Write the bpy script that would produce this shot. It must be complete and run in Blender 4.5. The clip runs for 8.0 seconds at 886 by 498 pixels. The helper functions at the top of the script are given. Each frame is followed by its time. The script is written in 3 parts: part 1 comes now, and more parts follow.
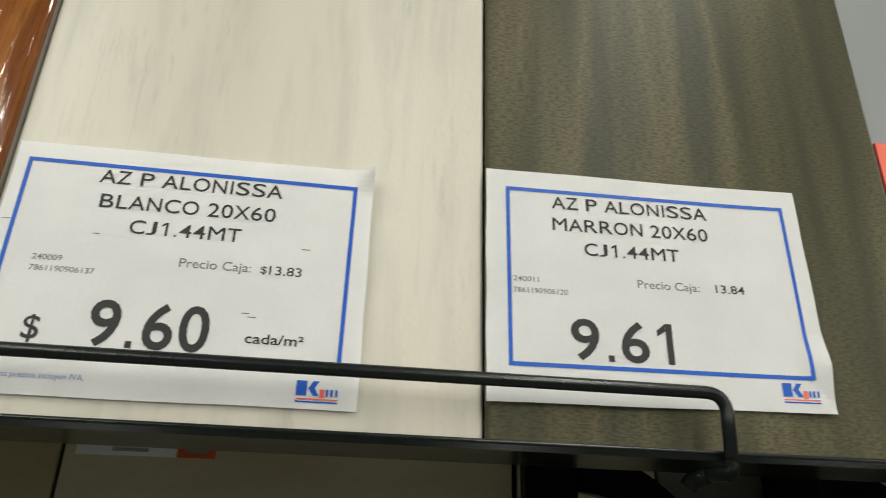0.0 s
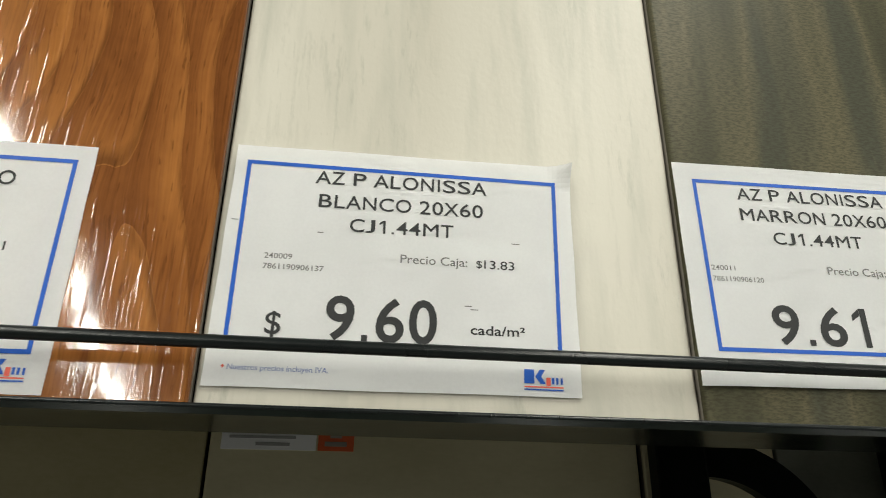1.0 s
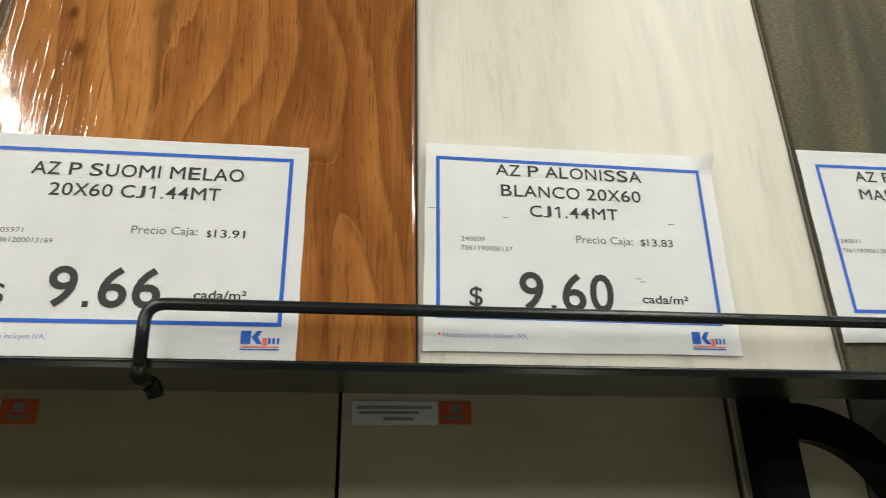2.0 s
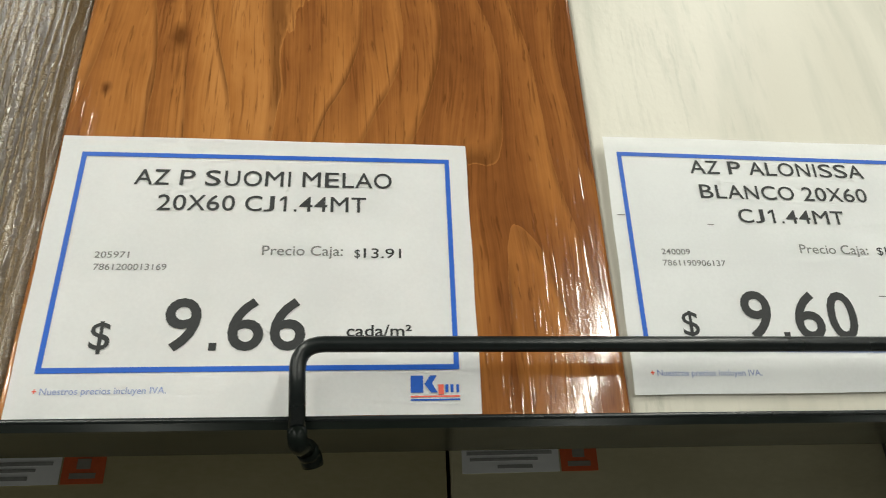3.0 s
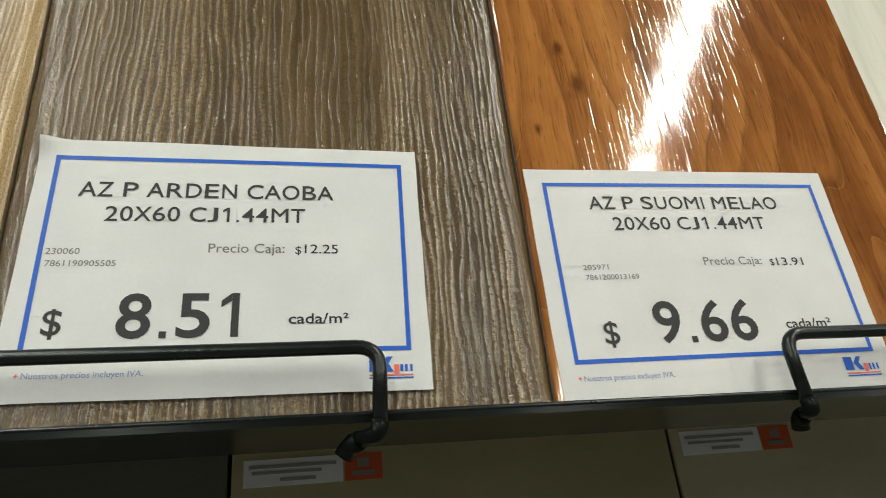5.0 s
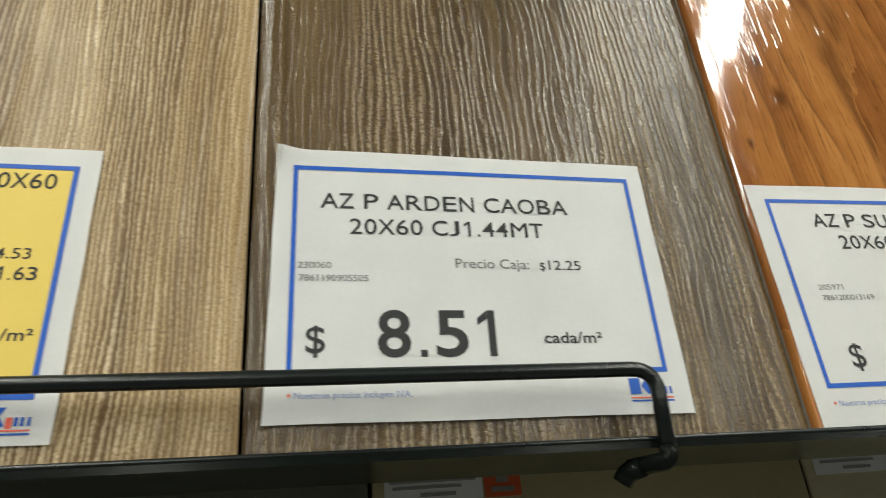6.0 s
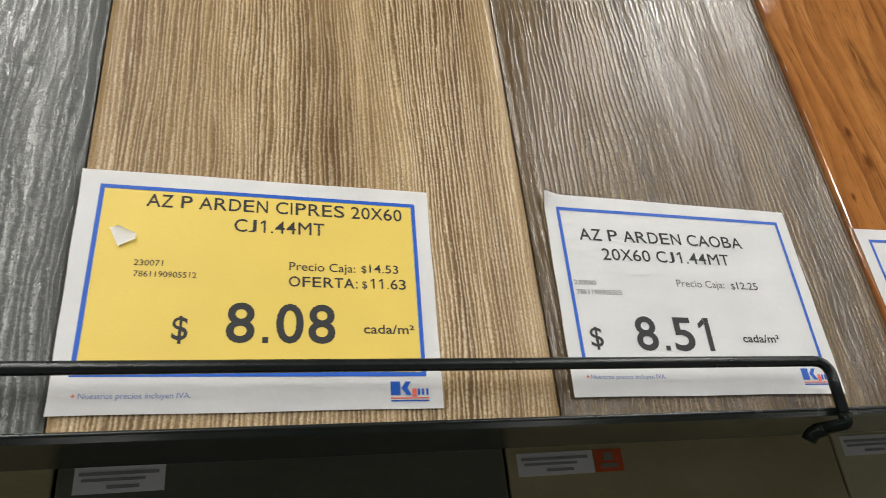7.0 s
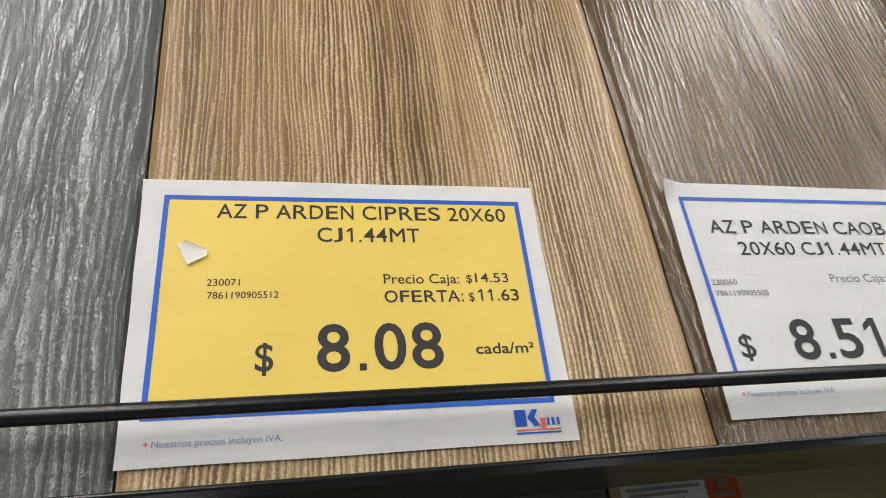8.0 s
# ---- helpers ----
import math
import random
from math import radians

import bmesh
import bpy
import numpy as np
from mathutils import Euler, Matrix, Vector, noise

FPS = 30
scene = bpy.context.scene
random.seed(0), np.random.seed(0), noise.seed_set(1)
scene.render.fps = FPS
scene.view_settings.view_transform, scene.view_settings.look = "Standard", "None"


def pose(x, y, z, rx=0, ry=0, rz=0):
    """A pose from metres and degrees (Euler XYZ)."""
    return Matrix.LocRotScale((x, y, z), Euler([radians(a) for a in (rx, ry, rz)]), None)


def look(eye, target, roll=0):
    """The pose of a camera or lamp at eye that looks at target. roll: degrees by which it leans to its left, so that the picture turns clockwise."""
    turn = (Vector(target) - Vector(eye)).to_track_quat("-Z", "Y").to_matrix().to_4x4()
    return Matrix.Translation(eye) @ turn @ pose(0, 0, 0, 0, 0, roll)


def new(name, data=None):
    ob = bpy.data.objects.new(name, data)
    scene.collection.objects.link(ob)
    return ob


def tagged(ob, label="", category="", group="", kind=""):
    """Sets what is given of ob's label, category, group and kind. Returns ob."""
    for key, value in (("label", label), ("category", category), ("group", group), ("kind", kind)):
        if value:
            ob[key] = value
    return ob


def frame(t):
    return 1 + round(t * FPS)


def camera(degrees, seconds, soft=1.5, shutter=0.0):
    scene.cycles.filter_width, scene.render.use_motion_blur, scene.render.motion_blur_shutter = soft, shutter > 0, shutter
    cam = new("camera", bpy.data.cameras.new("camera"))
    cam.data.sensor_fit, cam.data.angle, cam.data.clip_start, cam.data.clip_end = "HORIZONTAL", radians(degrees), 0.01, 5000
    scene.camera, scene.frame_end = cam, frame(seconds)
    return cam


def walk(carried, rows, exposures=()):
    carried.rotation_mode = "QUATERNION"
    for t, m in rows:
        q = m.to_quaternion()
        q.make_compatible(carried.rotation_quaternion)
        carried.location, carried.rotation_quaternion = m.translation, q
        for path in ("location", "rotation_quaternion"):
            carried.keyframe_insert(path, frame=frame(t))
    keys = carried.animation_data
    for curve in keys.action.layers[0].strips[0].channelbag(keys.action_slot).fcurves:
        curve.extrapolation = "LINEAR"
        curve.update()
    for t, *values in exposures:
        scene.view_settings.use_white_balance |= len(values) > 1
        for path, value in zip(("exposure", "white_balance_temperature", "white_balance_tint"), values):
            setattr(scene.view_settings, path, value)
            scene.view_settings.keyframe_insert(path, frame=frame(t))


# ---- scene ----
# The rack leans back; RACK carries the plane of the tile faces (y = 0.3 in rack metres, z up the tiles).
LEAN_BACK = 22.0
RACK = pose(0, 0, 1.15, -LEAN_BACK, 0, 0)
cam = camera(66.0, 8.0, soft=0.9, shutter=0.2)
PATH = [
    (0, (-0.0068, 0.0360, 0.0371), (0.2239, 1.8570, 0.8298), 1.58),
    (0.5, (-0.0615, 0.0425, 0.0342), (0.1598, 1.8687, 0.8195), 1.12),
    (1, (-0.0938, 0.0381, 0.0306), (0.1326, 1.8653, 0.8130), 0.46),
    (1.5, (-0.1401, 0.0187, 0.0208), (0.1355, 1.8436, 0.7925), -0.37),
    (1.7, (-0.1552, 0.0085, 0.0055), (0.0996, 1.8341, 0.7801), -0.53),
    (2.8, (-0.2365, 0.0669, 0.0316), (0.0092, 1.8813, 0.8361), -2.57),
    (3, (-0.2427, 0.0794, 0.0323), (-0.0259, 1.8786, 0.8766), -2.37),
    (3.5, (-0.3074, 0.0724, 0.0429), (-0.0293, 1.8642, 0.8877), -1.44),
    (4, (-0.3691, 0.0527, 0.0335), (-0.0047, 1.8452, 0.8432), -3.58),
    (4.2, (-0.3899, 0.0477, 0.0299), (-0.0054, 1.8467, 0.8145), -4.46),
    (5.3, (-0.4571, 0.0677, 0.0254), (-0.0997, 1.8253, 0.9115), -6.48),
    (5.5, (-0.4673, 0.0779, 0.0353), (-0.1569, 1.8413, 0.9263), -5.50),
    (6, (-0.5343, 0.0785, 0.0382), (-0.1479, 1.8339, 0.9159), -5.27),
    (6.5, (-0.6218, 0.0541, 0.0350), (-0.1626, 1.7850, 0.9254), -5.56),
    (7, (-0.6888, 0.0306, 0.0194), (-0.1318, 1.7392, 0.8975), -6.20),
    (7.5, (-0.7043, 0.0456, 0.0289), (-0.1925, 1.7639, 0.9163), -6.69),
    (8, (-0.7051, 0.0792, 0.0357), (-0.2542, 1.7789, 0.9881), -7.84),
]
# The camera's white balance drifts: greener over the middle tiles, cooler and pinker over the last.
BALANCE = [(0.0, -0.05, 6500, 10), (1.0, 0.0, 6500, 9), (3.0, 0.08, 6420, 7), (3.5, -0.06, 6470, 6), (4.0, -0.01, 6460, 6), (5.5, -0.06, 6520, 6), (6.0, -0.05, 6480, 6), (6.5, 0.03, 6430, 10), (7.0, 0.02, 6320, 14), (8.0, 0.02, 6340, 16)]
walk(cam, [(t, RACK @ look(eye, target, roll)) for t, eye, target, roll in PATH], BALANCE)

# ---- light ----
world = bpy.data.worlds.new("shop_air")
scene.world = world
world.use_nodes = True
world.node_tree.nodes["Background"].inputs[0].default_value = (0.9, 0.95, 1.0, 1)
world.node_tree.nodes["Background"].inputs[1].default_value = 0.02
CEILING = 2.95
TUBE_WATTS = 22.5
TUBE_COLOUR = (1.0, 0.985, 0.885)


def strip_lamp(x, y, length):
    data = bpy.data.lights.new("tube_light", "AREA")
    data.shape, data.size, data.size_y = "RECTANGLE", 0.085, length
    data.energy, data.color = TUBE_WATTS * length / 1.1, TUBE_COLOUR
    ob = new("tube_light", data)
    ob.matrix_world = pose(x, y, CEILING - 0.075, 0, 0, ROW_TURN)
    return ob


ROW_TURN = 2.4  # the rows of lamps run a little askew of the rack
FIXTURES = [(-3.27, -1.3, 3.4), (2.72, -1.3, 3.4)]
FIXTURES += [(x - (y + 0.17) * math.tan(radians(ROW_TURN)), y, 1.1) for x in (-1.36, 0.72) for y in (-0.17, -1.33, -2.49)]
for x, y, length in FIXTURES:
    strip_lamp(x, y, length)


# ---- materials ----
class Nodes:
    """A short hand for shader nodes."""

    def __init__(self, name):
        self.material = bpy.data.materials.new(name)
        self.material.use_nodes = True
        self.tree = self.material.node_tree
        self.shader = self.tree.nodes["Principled BSDF"]

    def add(self, kind, links=(), operation=""):
        node = self.tree.nodes.new(kind)
        if operation:
            node.operation = operation
        for key, value in dict(links).items():
            self.put(node.inputs[key], value)
        return node

    def put(self, socket, value):
        if isinstance(value, bpy.types.NodeSocket):
            self.tree.links.new(value, socket)
        else:
            socket.default_value = value

    def set(self, **values):
        for key, value in values.items():
            self.put(self.shader.inputs[key.replace("_", " ").title().replace("Ior", "IOR")], value)

    def math(self, operation, a, b=0.0, c=0.0):
        node = self.add("ShaderNodeMath", {0: a, 1: b, 2: c}, operation=operation)
        return node.outputs[0]

    def place(self):
        return self.add("ShaderNodeTexCoord").outputs["Object"]

    def stretch(self, place, sx, sz, sy=1.0, move=(0, 0, 0)):
        node = self.add("ShaderNodeMapping", {"Vector": place, "Scale": (sx, sy, sz), "Location": move})
        return node.outputs[0]

    def noise(self, place, scale=1.0, detail=2.0, rough=0.5, distortion=0.0):
        node = self.add("ShaderNodeTexNoise", {"Vector": place, "Scale": scale, "Detail": detail, "Roughness": rough, "Distortion": distortion})
        return node.outputs["Fac"]

    def ramp(self, value, *stops):
        node = self.add("ShaderNodeValToRGB", {"Fac": value})
        while len(node.color_ramp.elements) < len(stops):
            node.color_ramp.elements.new(0.5)
        for element, (at, colour) in zip(node.color_ramp.elements, stops):
            element.position = at
            element.color = (*colour, 1) if isinstance(colour, tuple) else (colour, colour, colour, 1)
        return node.outputs[0]

    def mix(self, factor, a, b, blend="MIX"):
        node = self.add("ShaderNodeMix")
        node.data_type, node.blend_type = "RGBA", blend
        for socket, value in ((node.inputs[0], factor), (node.inputs[6], a), (node.inputs[7], b)):
            self.put(socket, (*value, 1) if isinstance(value, tuple) else value)
        return node.outputs[2]

    def bump(self, height, distance, strength=1.0, normal=None):
        node = self.add("ShaderNodeBump", {"Height": height, "Distance": distance, "Strength": strength})
        if normal:
            self.put(node.inputs["Normal"], normal)
        return node.outputs[0]

    def bend(self, place, scale_x, scale_z, amount, move=(0, 0, 0)):
        """The place with its x pushed to and fro along the grain."""
        push = self.math("MULTIPLY", self.math("SUBTRACT", self.noise(self.stretch(place, scale_x, scale_z, 1.0, move), 1.0, 2.0), 0.5), amount)
        vector = self.add("ShaderNodeCombineXYZ", {0: push}).outputs[0]
        return self.add("ShaderNodeVectorMath", {0: place, 1: vector}, operation="ADD").outputs[0]


def plain(name, colour, rough=0.5, metal=0.0, vary=0.12, grain=120.0, relief=0.0, gloss=0.5):
    n = Nodes(name)
    p = n.place()
    fine, broad = n.noise(p, grain, 3), n.noise(p, grain / 12, 2)
    mixed = n.math("MULTIPLY", n.math("ADD", fine, broad), 0.5)
    low, high = tuple(c * (1 - vary) for c in colour), tuple(min(1, c * (1 + vary)) for c in colour)
    n.set(base_color=n.ramp(mixed, (0.3, low), (0.7, high)), metallic=metal, specular_ior_level=gloss)
    n.set(roughness=n.math("ADD", rough - 0.06, n.math("MULTIPLY", broad, 0.12)))
    if relief:
        n.set(normal=n.bump(fine, relief))
    return n.material


def white_stone():
    """Cream tile with faint grey brush strokes along it."""
    n = Nodes("cream_stone_tile")
    p = n.bend(n.place(), 5, 3, 0.02)
    strokes = n.noise(n.stretch(p, 150, 22), 1, 5, 0.75)
    where = n.noise(n.stretch(p, 22, 5, 1, (3.1, 0, 1.7)), 1, 2)
    broad = n.noise(n.stretch(p, 14, 3, 1, (0.4, 0, 8.3)), 1, 2)
    base = n.ramp(broad, (0.32, (0.445, 0.420, 0.355)), (0.68, (0.515, 0.492, 0.425)))
    amount = n.math("MULTIPLY", n.ramp(strokes, (0.53, 0.0), (0.66, 1.0)), n.ramp(where, (0.44, 0.0), (0.62, 0.42)))
    speck = n.ramp(n.noise(n.stretch(p, 900, 500), 1, 2), (0.66, 0.0), (0.74, 0.25))
    smear = n.ramp(n.noise(n.stretch(p, 48, 6, 1, (9, 0, 4)), 1, 4, 0.6), (0.49, 0.0), (0.69, 0.58))
    base = n.mix(smear, base, (0.340, 0.335, 0.285))
    colour = n.mix(amount, base, (0.230, 0.230, 0.190))
    colour = n.mix(speck, colour, (0.324, 0.315, 0.261))
    n.set(base_color=colour, roughness=n.math("ADD", 0.36, n.math("MULTIPLY", broad, 0.12)), specular_ior_level=0.3)
    n.set(normal=n.bump(n.noise(n.stretch(p, 420, 260), 1, 4), 0.00012))
    return n.material


def brown_stone():
    """Olive brown tile with blurred upright bands and a fine cross weave."""
    n = Nodes("olive_brown_tile")
    p = n.bend(n.place(), 6, 5, 0.022)
    bands = n.noise(n.stretch(p, 30, 3.0), 1, 2, 0.45)
    veins = n.noise(n.stretch(p, 75, 5, 1, (5, 0, 2)), 1, 4, 0.65)
    weave = n.noise(n.stretch(p, 330, 1000), 1, 3, 0.65)
    colour = n.ramp(bands, (0.34, (0.040, 0.041, 0.026)), (0.46, (0.070, 0.067, 0.039)), (0.56, (0.108, 0.097, 0.057)), (0.68, (0.056, 0.058, 0.040)))
    colour = n.mix(n.ramp(veins, (0.62, 0.0), (0.72, 0.45)), colour, (0.178, 0.157, 0.102))
    colour = n.mix(n.ramp(weave, (0.42, 0.0), (0.60, 0.62)), colour, (0.036, 0.033, 0.020))
    n.set(base_color=colour, roughness=n.math("ADD", 0.30, n.math("MULTIPLY", weave, 0.16)), specular_ior_level=0.07)
    n.set(normal=n.bump(weave, 0.00007))
    return n.material


def honey_wood():
    """Glossy orange brown wood print: a pale heart with arched veins beside darker straight grain, under a clear glaze with faint drawn lines."""
    n = Nodes("glossy_honey_wood_tile")
    raw = n.place()
    p = n.bend(raw, 9, 3.2, 0.050, (2.3, 0, 0.9))
    p = n.bend(p, 40, 9, 0.007, (7, 0, 3))
    p = n.bend(p, 300, 60, 0.0012, (1, 0, 8))
    across = n.add("ShaderNodeSeparateXYZ", {0: p}).outputs[0]
    heart = n.ramp(n.math("DIVIDE", across, 0.2), (0.08, 0.60), (0.30, 0.90), (0.52, 0.60), (0.72, 0.42))
    arches = n.math("MULTIPLY", n.noise(n.stretch(raw, 13, 3.4, 1, (5.2, 0, 1.1)), 1, 1.5), 7.0)
    field = n.math("ADD", n.math("MULTIPLY", across, 48.0), arches)
    rings = n.math("FRACT", field)
    broad = n.noise(n.stretch(p, 34, 2.4, 1, (1, 0, 4)), 1, 3, 0.6)
    fine = n.noise(n.stretch(p, 1000, 14), 1, 3, 0.7)
    mottle = n.noise(n.stretch(p, 70, 45, 1, (8, 0, 8)), 1, 3, 0.6)
    pores = n.noise(n.stretch(p, 620, 26, 1, (4, 0, 6)), 1, 2, 0.5)
    flecks = n.noise(n.stretch(p, 800, 75, 1, (2, 0, 9)), 1, 2, 0.5)
    tone = n.math("ADD", n.math("MULTIPLY", rings, 0.13), n.math("ADD", n.math("MULTIPLY", broad, 0.42), n.math("MULTIPLY", fine, 0.20)))
    tone = n.math("ADD", tone, n.math("ADD", n.math("MULTIPLY", heart, 0.24), n.math("MULTIPLY", mottle, 0.14)))
    colour = n.ramp(tone, (0.38, (0.098, 0.032, 0.010)), (0.50, (0.190, 0.068, 0.018)), (0.61, (0.298, 0.118, 0.030)), (0.76, (0.440, 0.196, 0.058)))
    broken = n.ramp(n.noise(n.stretch(p, 60, 18, 1, (3, 0, 3)), 1, 2), (0.42, 0.0), (0.58, 1.0))
    vein = n.math("MULTIPLY", n.ramp(rings, (0.86, 0.0), (0.96, 1.0), (0.99, 1.0), (1.0, 0.0)), n.math("ADD", 0.18, n.math("MULTIPLY", broken, 0.5)))
    colour = n.mix(vein, colour, (0.072, 0.024, 0.007))
    colour = n.mix(n.ramp(pores, (0.58, 0.0), (0.66, 0.50)), colour, (0.080, 0.026, 0.008))
    colour = n.mix(n.ramp(flecks, (0.63, 0.0), (0.68, 0.45)), colour, (0.050, 0.016, 0.005))
    # dark knots with their halo
    for kx, kz, size in ((0.036, 0.155, 0.0052), (0.030, 0.178, 0.0030), (0.012, 0.128, 0.0026)):
        away = n.add("ShaderNodeVectorMath", {0: n.stretch(raw, 1.0, 0.55), 1: (kx, 0, kz * 0.55)}, operation="DISTANCE").outputs["Value"]
        ring = n.math("ADD", away, n.math("MULTIPLY", n.math("SUBTRACT", mottle, 0.5), 0.006))
        colour = n.mix(n.ramp(n.math("DIVIDE", ring, size), (0.25, 0.80), (0.6, 0.35), (1.0, 0.0)), colour, (0.063, 0.020, 0.006))
    lines = n.ramp(n.noise(n.stretch(raw, 560, 34, 1, (4, 0, 6)), 1, 1, 0.5), (0.56, 0.0), (0.76, 1.0))
    n.set(base_color=colour, roughness=n.math("ADD", 0.055, n.math("MULTIPLY", fine, 0.05)), specular_ior_level=0.5)
    ripple = n.bump(n.noise(n.stretch(raw, 40, 22), 1, 1), 0.0003)
    n.set(normal=n.bump(n.math("ADD", lines, n.math("MULTIPLY", mottle, 0.5)), 0.000034, 1.0, ripple))
    return n.material


def relief_wood(name, dark, mid, light, pore, glint, pitch, swirl, depth, rough, seed, bite=0.7, patch=0.6, gloss=0.5, broken=0.6, straight=17, smooth=24, bare=0.5):
    """Wood print over pressed relief. Ridges (pitch of them a metre) run up the tile, wander, part round knots and
    break into beads; between them lie smooth crumpled islands. Pale glints are painted on the crests, and the relief's
    shade is painted into the grooves along with their dark pores."""
    n = Nodes(name)
    raw = n.place()
    move = (seed, 0, seed * 0.7)
    p = n.bend(raw, 9, 4.0, 0.016, move)
    p = n.bend(p, 420, 190, 0.0009, (seed, 0, 5))
    across = n.add("ShaderNodeSeparateXYZ", {0: p}).outputs[0]
    eddy = n.noise(n.stretch(raw, 17, 6.5, 1, move), 1, 1.5, 0.5)
    wander = n.noise(n.stretch(raw, pitch * 0.34, straight, 1, (seed * 2, 0, 1)), 1, 3, 0.6)
    field = n.math("ADD", n.math("MULTIPLY", across, pitch), n.math("ADD", n.math("MULTIPLY", eddy, swirl), n.math("MULTIPLY", wander, 3.0)))
    swell = n.math("ADD", 0.5, n.math("MULTIPLY", n.math("SINE", n.math("MULTIPLY", field, 6.2832)), 0.5))
    beads = n.noise(n.stretch(p, pitch * 1.6, 620, 1, move), 1, 2, 0.6)
    grit = n.noise(n.stretch(raw, 1900, 900), 1, 2, 0.6)
    zone = n.noise(n.stretch(raw, 26, 8, 1, (seed + 9, 0, 2)), 1, 2)
    island = n.ramp(zone, (0.53, 0.0), (0.61, 1.0))
    rough_swell = n.math("ADD", swell, n.math("MULTIPLY", n.math("SUBTRACT", beads, 0.5), broken * 1.6))
    twin = n.math("ADD", 0.5, n.math("MULTIPLY", n.math("SINE", n.math("MULTIPLY", field, 12.5664)), 0.5))
    crest = n.math("MULTIPLY", n.ramp(rough_swell, (0.52, 0.0), (0.90, 1.0)), n.math("ADD", 0.45, n.math("MULTIPLY", twin, 0.55)))
    groove = n.math("MULTIPLY", n.ramp(rough_swell, (0.06, 1.0), (0.36, 0.0)), n.math("SUBTRACT", 1.0, n.math("MULTIPLY", island, 0.6)))
    broad = n.noise(n.stretch(p, 27, 2.0, 1, move), 1, 3, 0.55)
    streak = n.noise(n.stretch(p, 210, 5, 1, move), 1, 3, 0.6)
    tone = n.math("ADD", n.math("MULTIPLY", broad, 0.62), n.math("MULTIPLY", streak, 0.38))
    colour = n.ramp(tone, (0.39, dark), (0.50, mid), (0.61, light))
    at = n.add("ShaderNodeSeparateXYZ", {0: raw}).outputs[0]
    inner = n.ramp(n.math("DIVIDE", at, 0.2), (0.012, 0.15), (0.034, 1.0), (0.955, 1.0), (0.982, 0.15))
    print_gap = n.ramp(n.noise(n.stretch(p, smooth, 1.6, 1, (seed + 4, 0, 11)), 1, 2, 0.5), (0.41, bare), (0.53, 1.0))
    print_gap = n.math("MULTIPLY", print_gap, inner)
    # painted glints: a pale colour where the crests would catch the lamps
    colour = n.mix(n.math("MULTIPLY", n.math("MULTIPLY", crest, print_gap), patch), colour, glint)
    # dark pores, with the shade of the grooves painted in
    colour = n.mix(n.math("MULTIPLY", n.math("MULTIPLY", groove, print_gap), bite), colour, pore)
    colour = n.mix(n.ramp(grit, (0.40, 0.45), (0.52, 0.0)), colour, pore)
    crinkle = n.noise(n.stretch(p, 380, 200, 1, (seed, 0, 7)), 1, 3, 0.7)
    height = n.math("ADD", n.math("MULTIPLY", crest, n.math("SUBTRACT", 1.0, n.math("MULTIPLY", island, 0.5))), n.math("MULTIPLY", swell, 0.5))
    height = n.math("MULTIPLY", height, n.math("ADD", 0.25, n.math("MULTIPLY", print_gap, 0.75)))
    height = n.math("ADD", height, n.math("MULTIPLY", crinkle, n.math("ADD", 0.6, n.math("MULTIPLY", island, 1.5))))
    height = n.math("ADD", height, n.math("MULTIPLY", grit, 0.15))
    n.set(base_color=colour, roughness=n.math("ADD", rough, n.math("MULTIPLY", groove, 0.2)), specular_ior_level=n.math("MULTIPLY", gloss, n.math("SUBTRACT", 1.0, n.math("MULTIPLY", groove, 0.6))))
    n.set(normal=n.bump(height, depth))
    return n.material


def shaded_stone(name, low, high, seed):
    """Plain matt travertine-like tile of the lower row."""
    n = Nodes(name)
    p = n.place()
    cloud = n.noise(n.stretch(p, 9, 22, 1, (seed, 0, seed)), 1, 4, 0.6)
    fine = n.noise(n.stretch(p, 160, 420), 1, 3)
    colour = n.ramp(n.math("ADD", n.math("MULTIPLY", cloud, 0.75), n.math("MULTIPLY", fine, 0.25)), (0.35, low), (0.65, high))
    vein = n.ramp(n.noise(n.stretch(p, 5, 30, 1, (seed, 0, 2)), 1, 5, 0.7), (0.60, 0.0), (0.70, 0.3))
    n.set(base_color=n.mix(vein, colour, high), roughness=0.42, normal=n.bump(fine, 0.00005))
    return n.material


def paper(name, colour):
    n = Nodes(name)
    p = n.place()
    fibre, cloud = n.noise(p, 900, 3), n.noise(p, 28, 2)
    low = tuple(c * 0.94 for c in colour)
    n.set(base_color=n.ramp(n.math("ADD", n.math("MULTIPLY", cloud, 0.7), n.math("MULTIPLY", fibre, 0.3)), (0.38, low), (0.62, colour)), roughness=0.55, normal=n.bump(fibre, 0.00002))
    return n.material


M_CREAM, M_OLIVE, M_HONEY = white_stone(), brown_stone(), honey_wood()
M_MAHOGANY = relief_wood("grey_brown_relief_wood_tile", (0.044, 0.026, 0.008), (0.084, 0.052, 0.019), (0.140, 0.095, 0.044), (0.024, 0.014, 0.005), (0.42, 0.325, 0.190), 310, 6.0, 0.00022, 0.23, 3.0, 0.55, 0.36, 0.48, 1.35, 15, 22, 0.38)
M_CYPRESS = relief_wood("light_brown_relief_wood_tile", (0.118, 0.066, 0.023), (0.244, 0.158, 0.068), (0.375, 0.265, 0.134), (0.062, 0.034, 0.013), (0.72, 0.580, 0.37), 470, 4.0, 0.00012, 0.29, 8.0, 0.58, 0.62, 0.34, 0.9, 10, 30, 0.62)
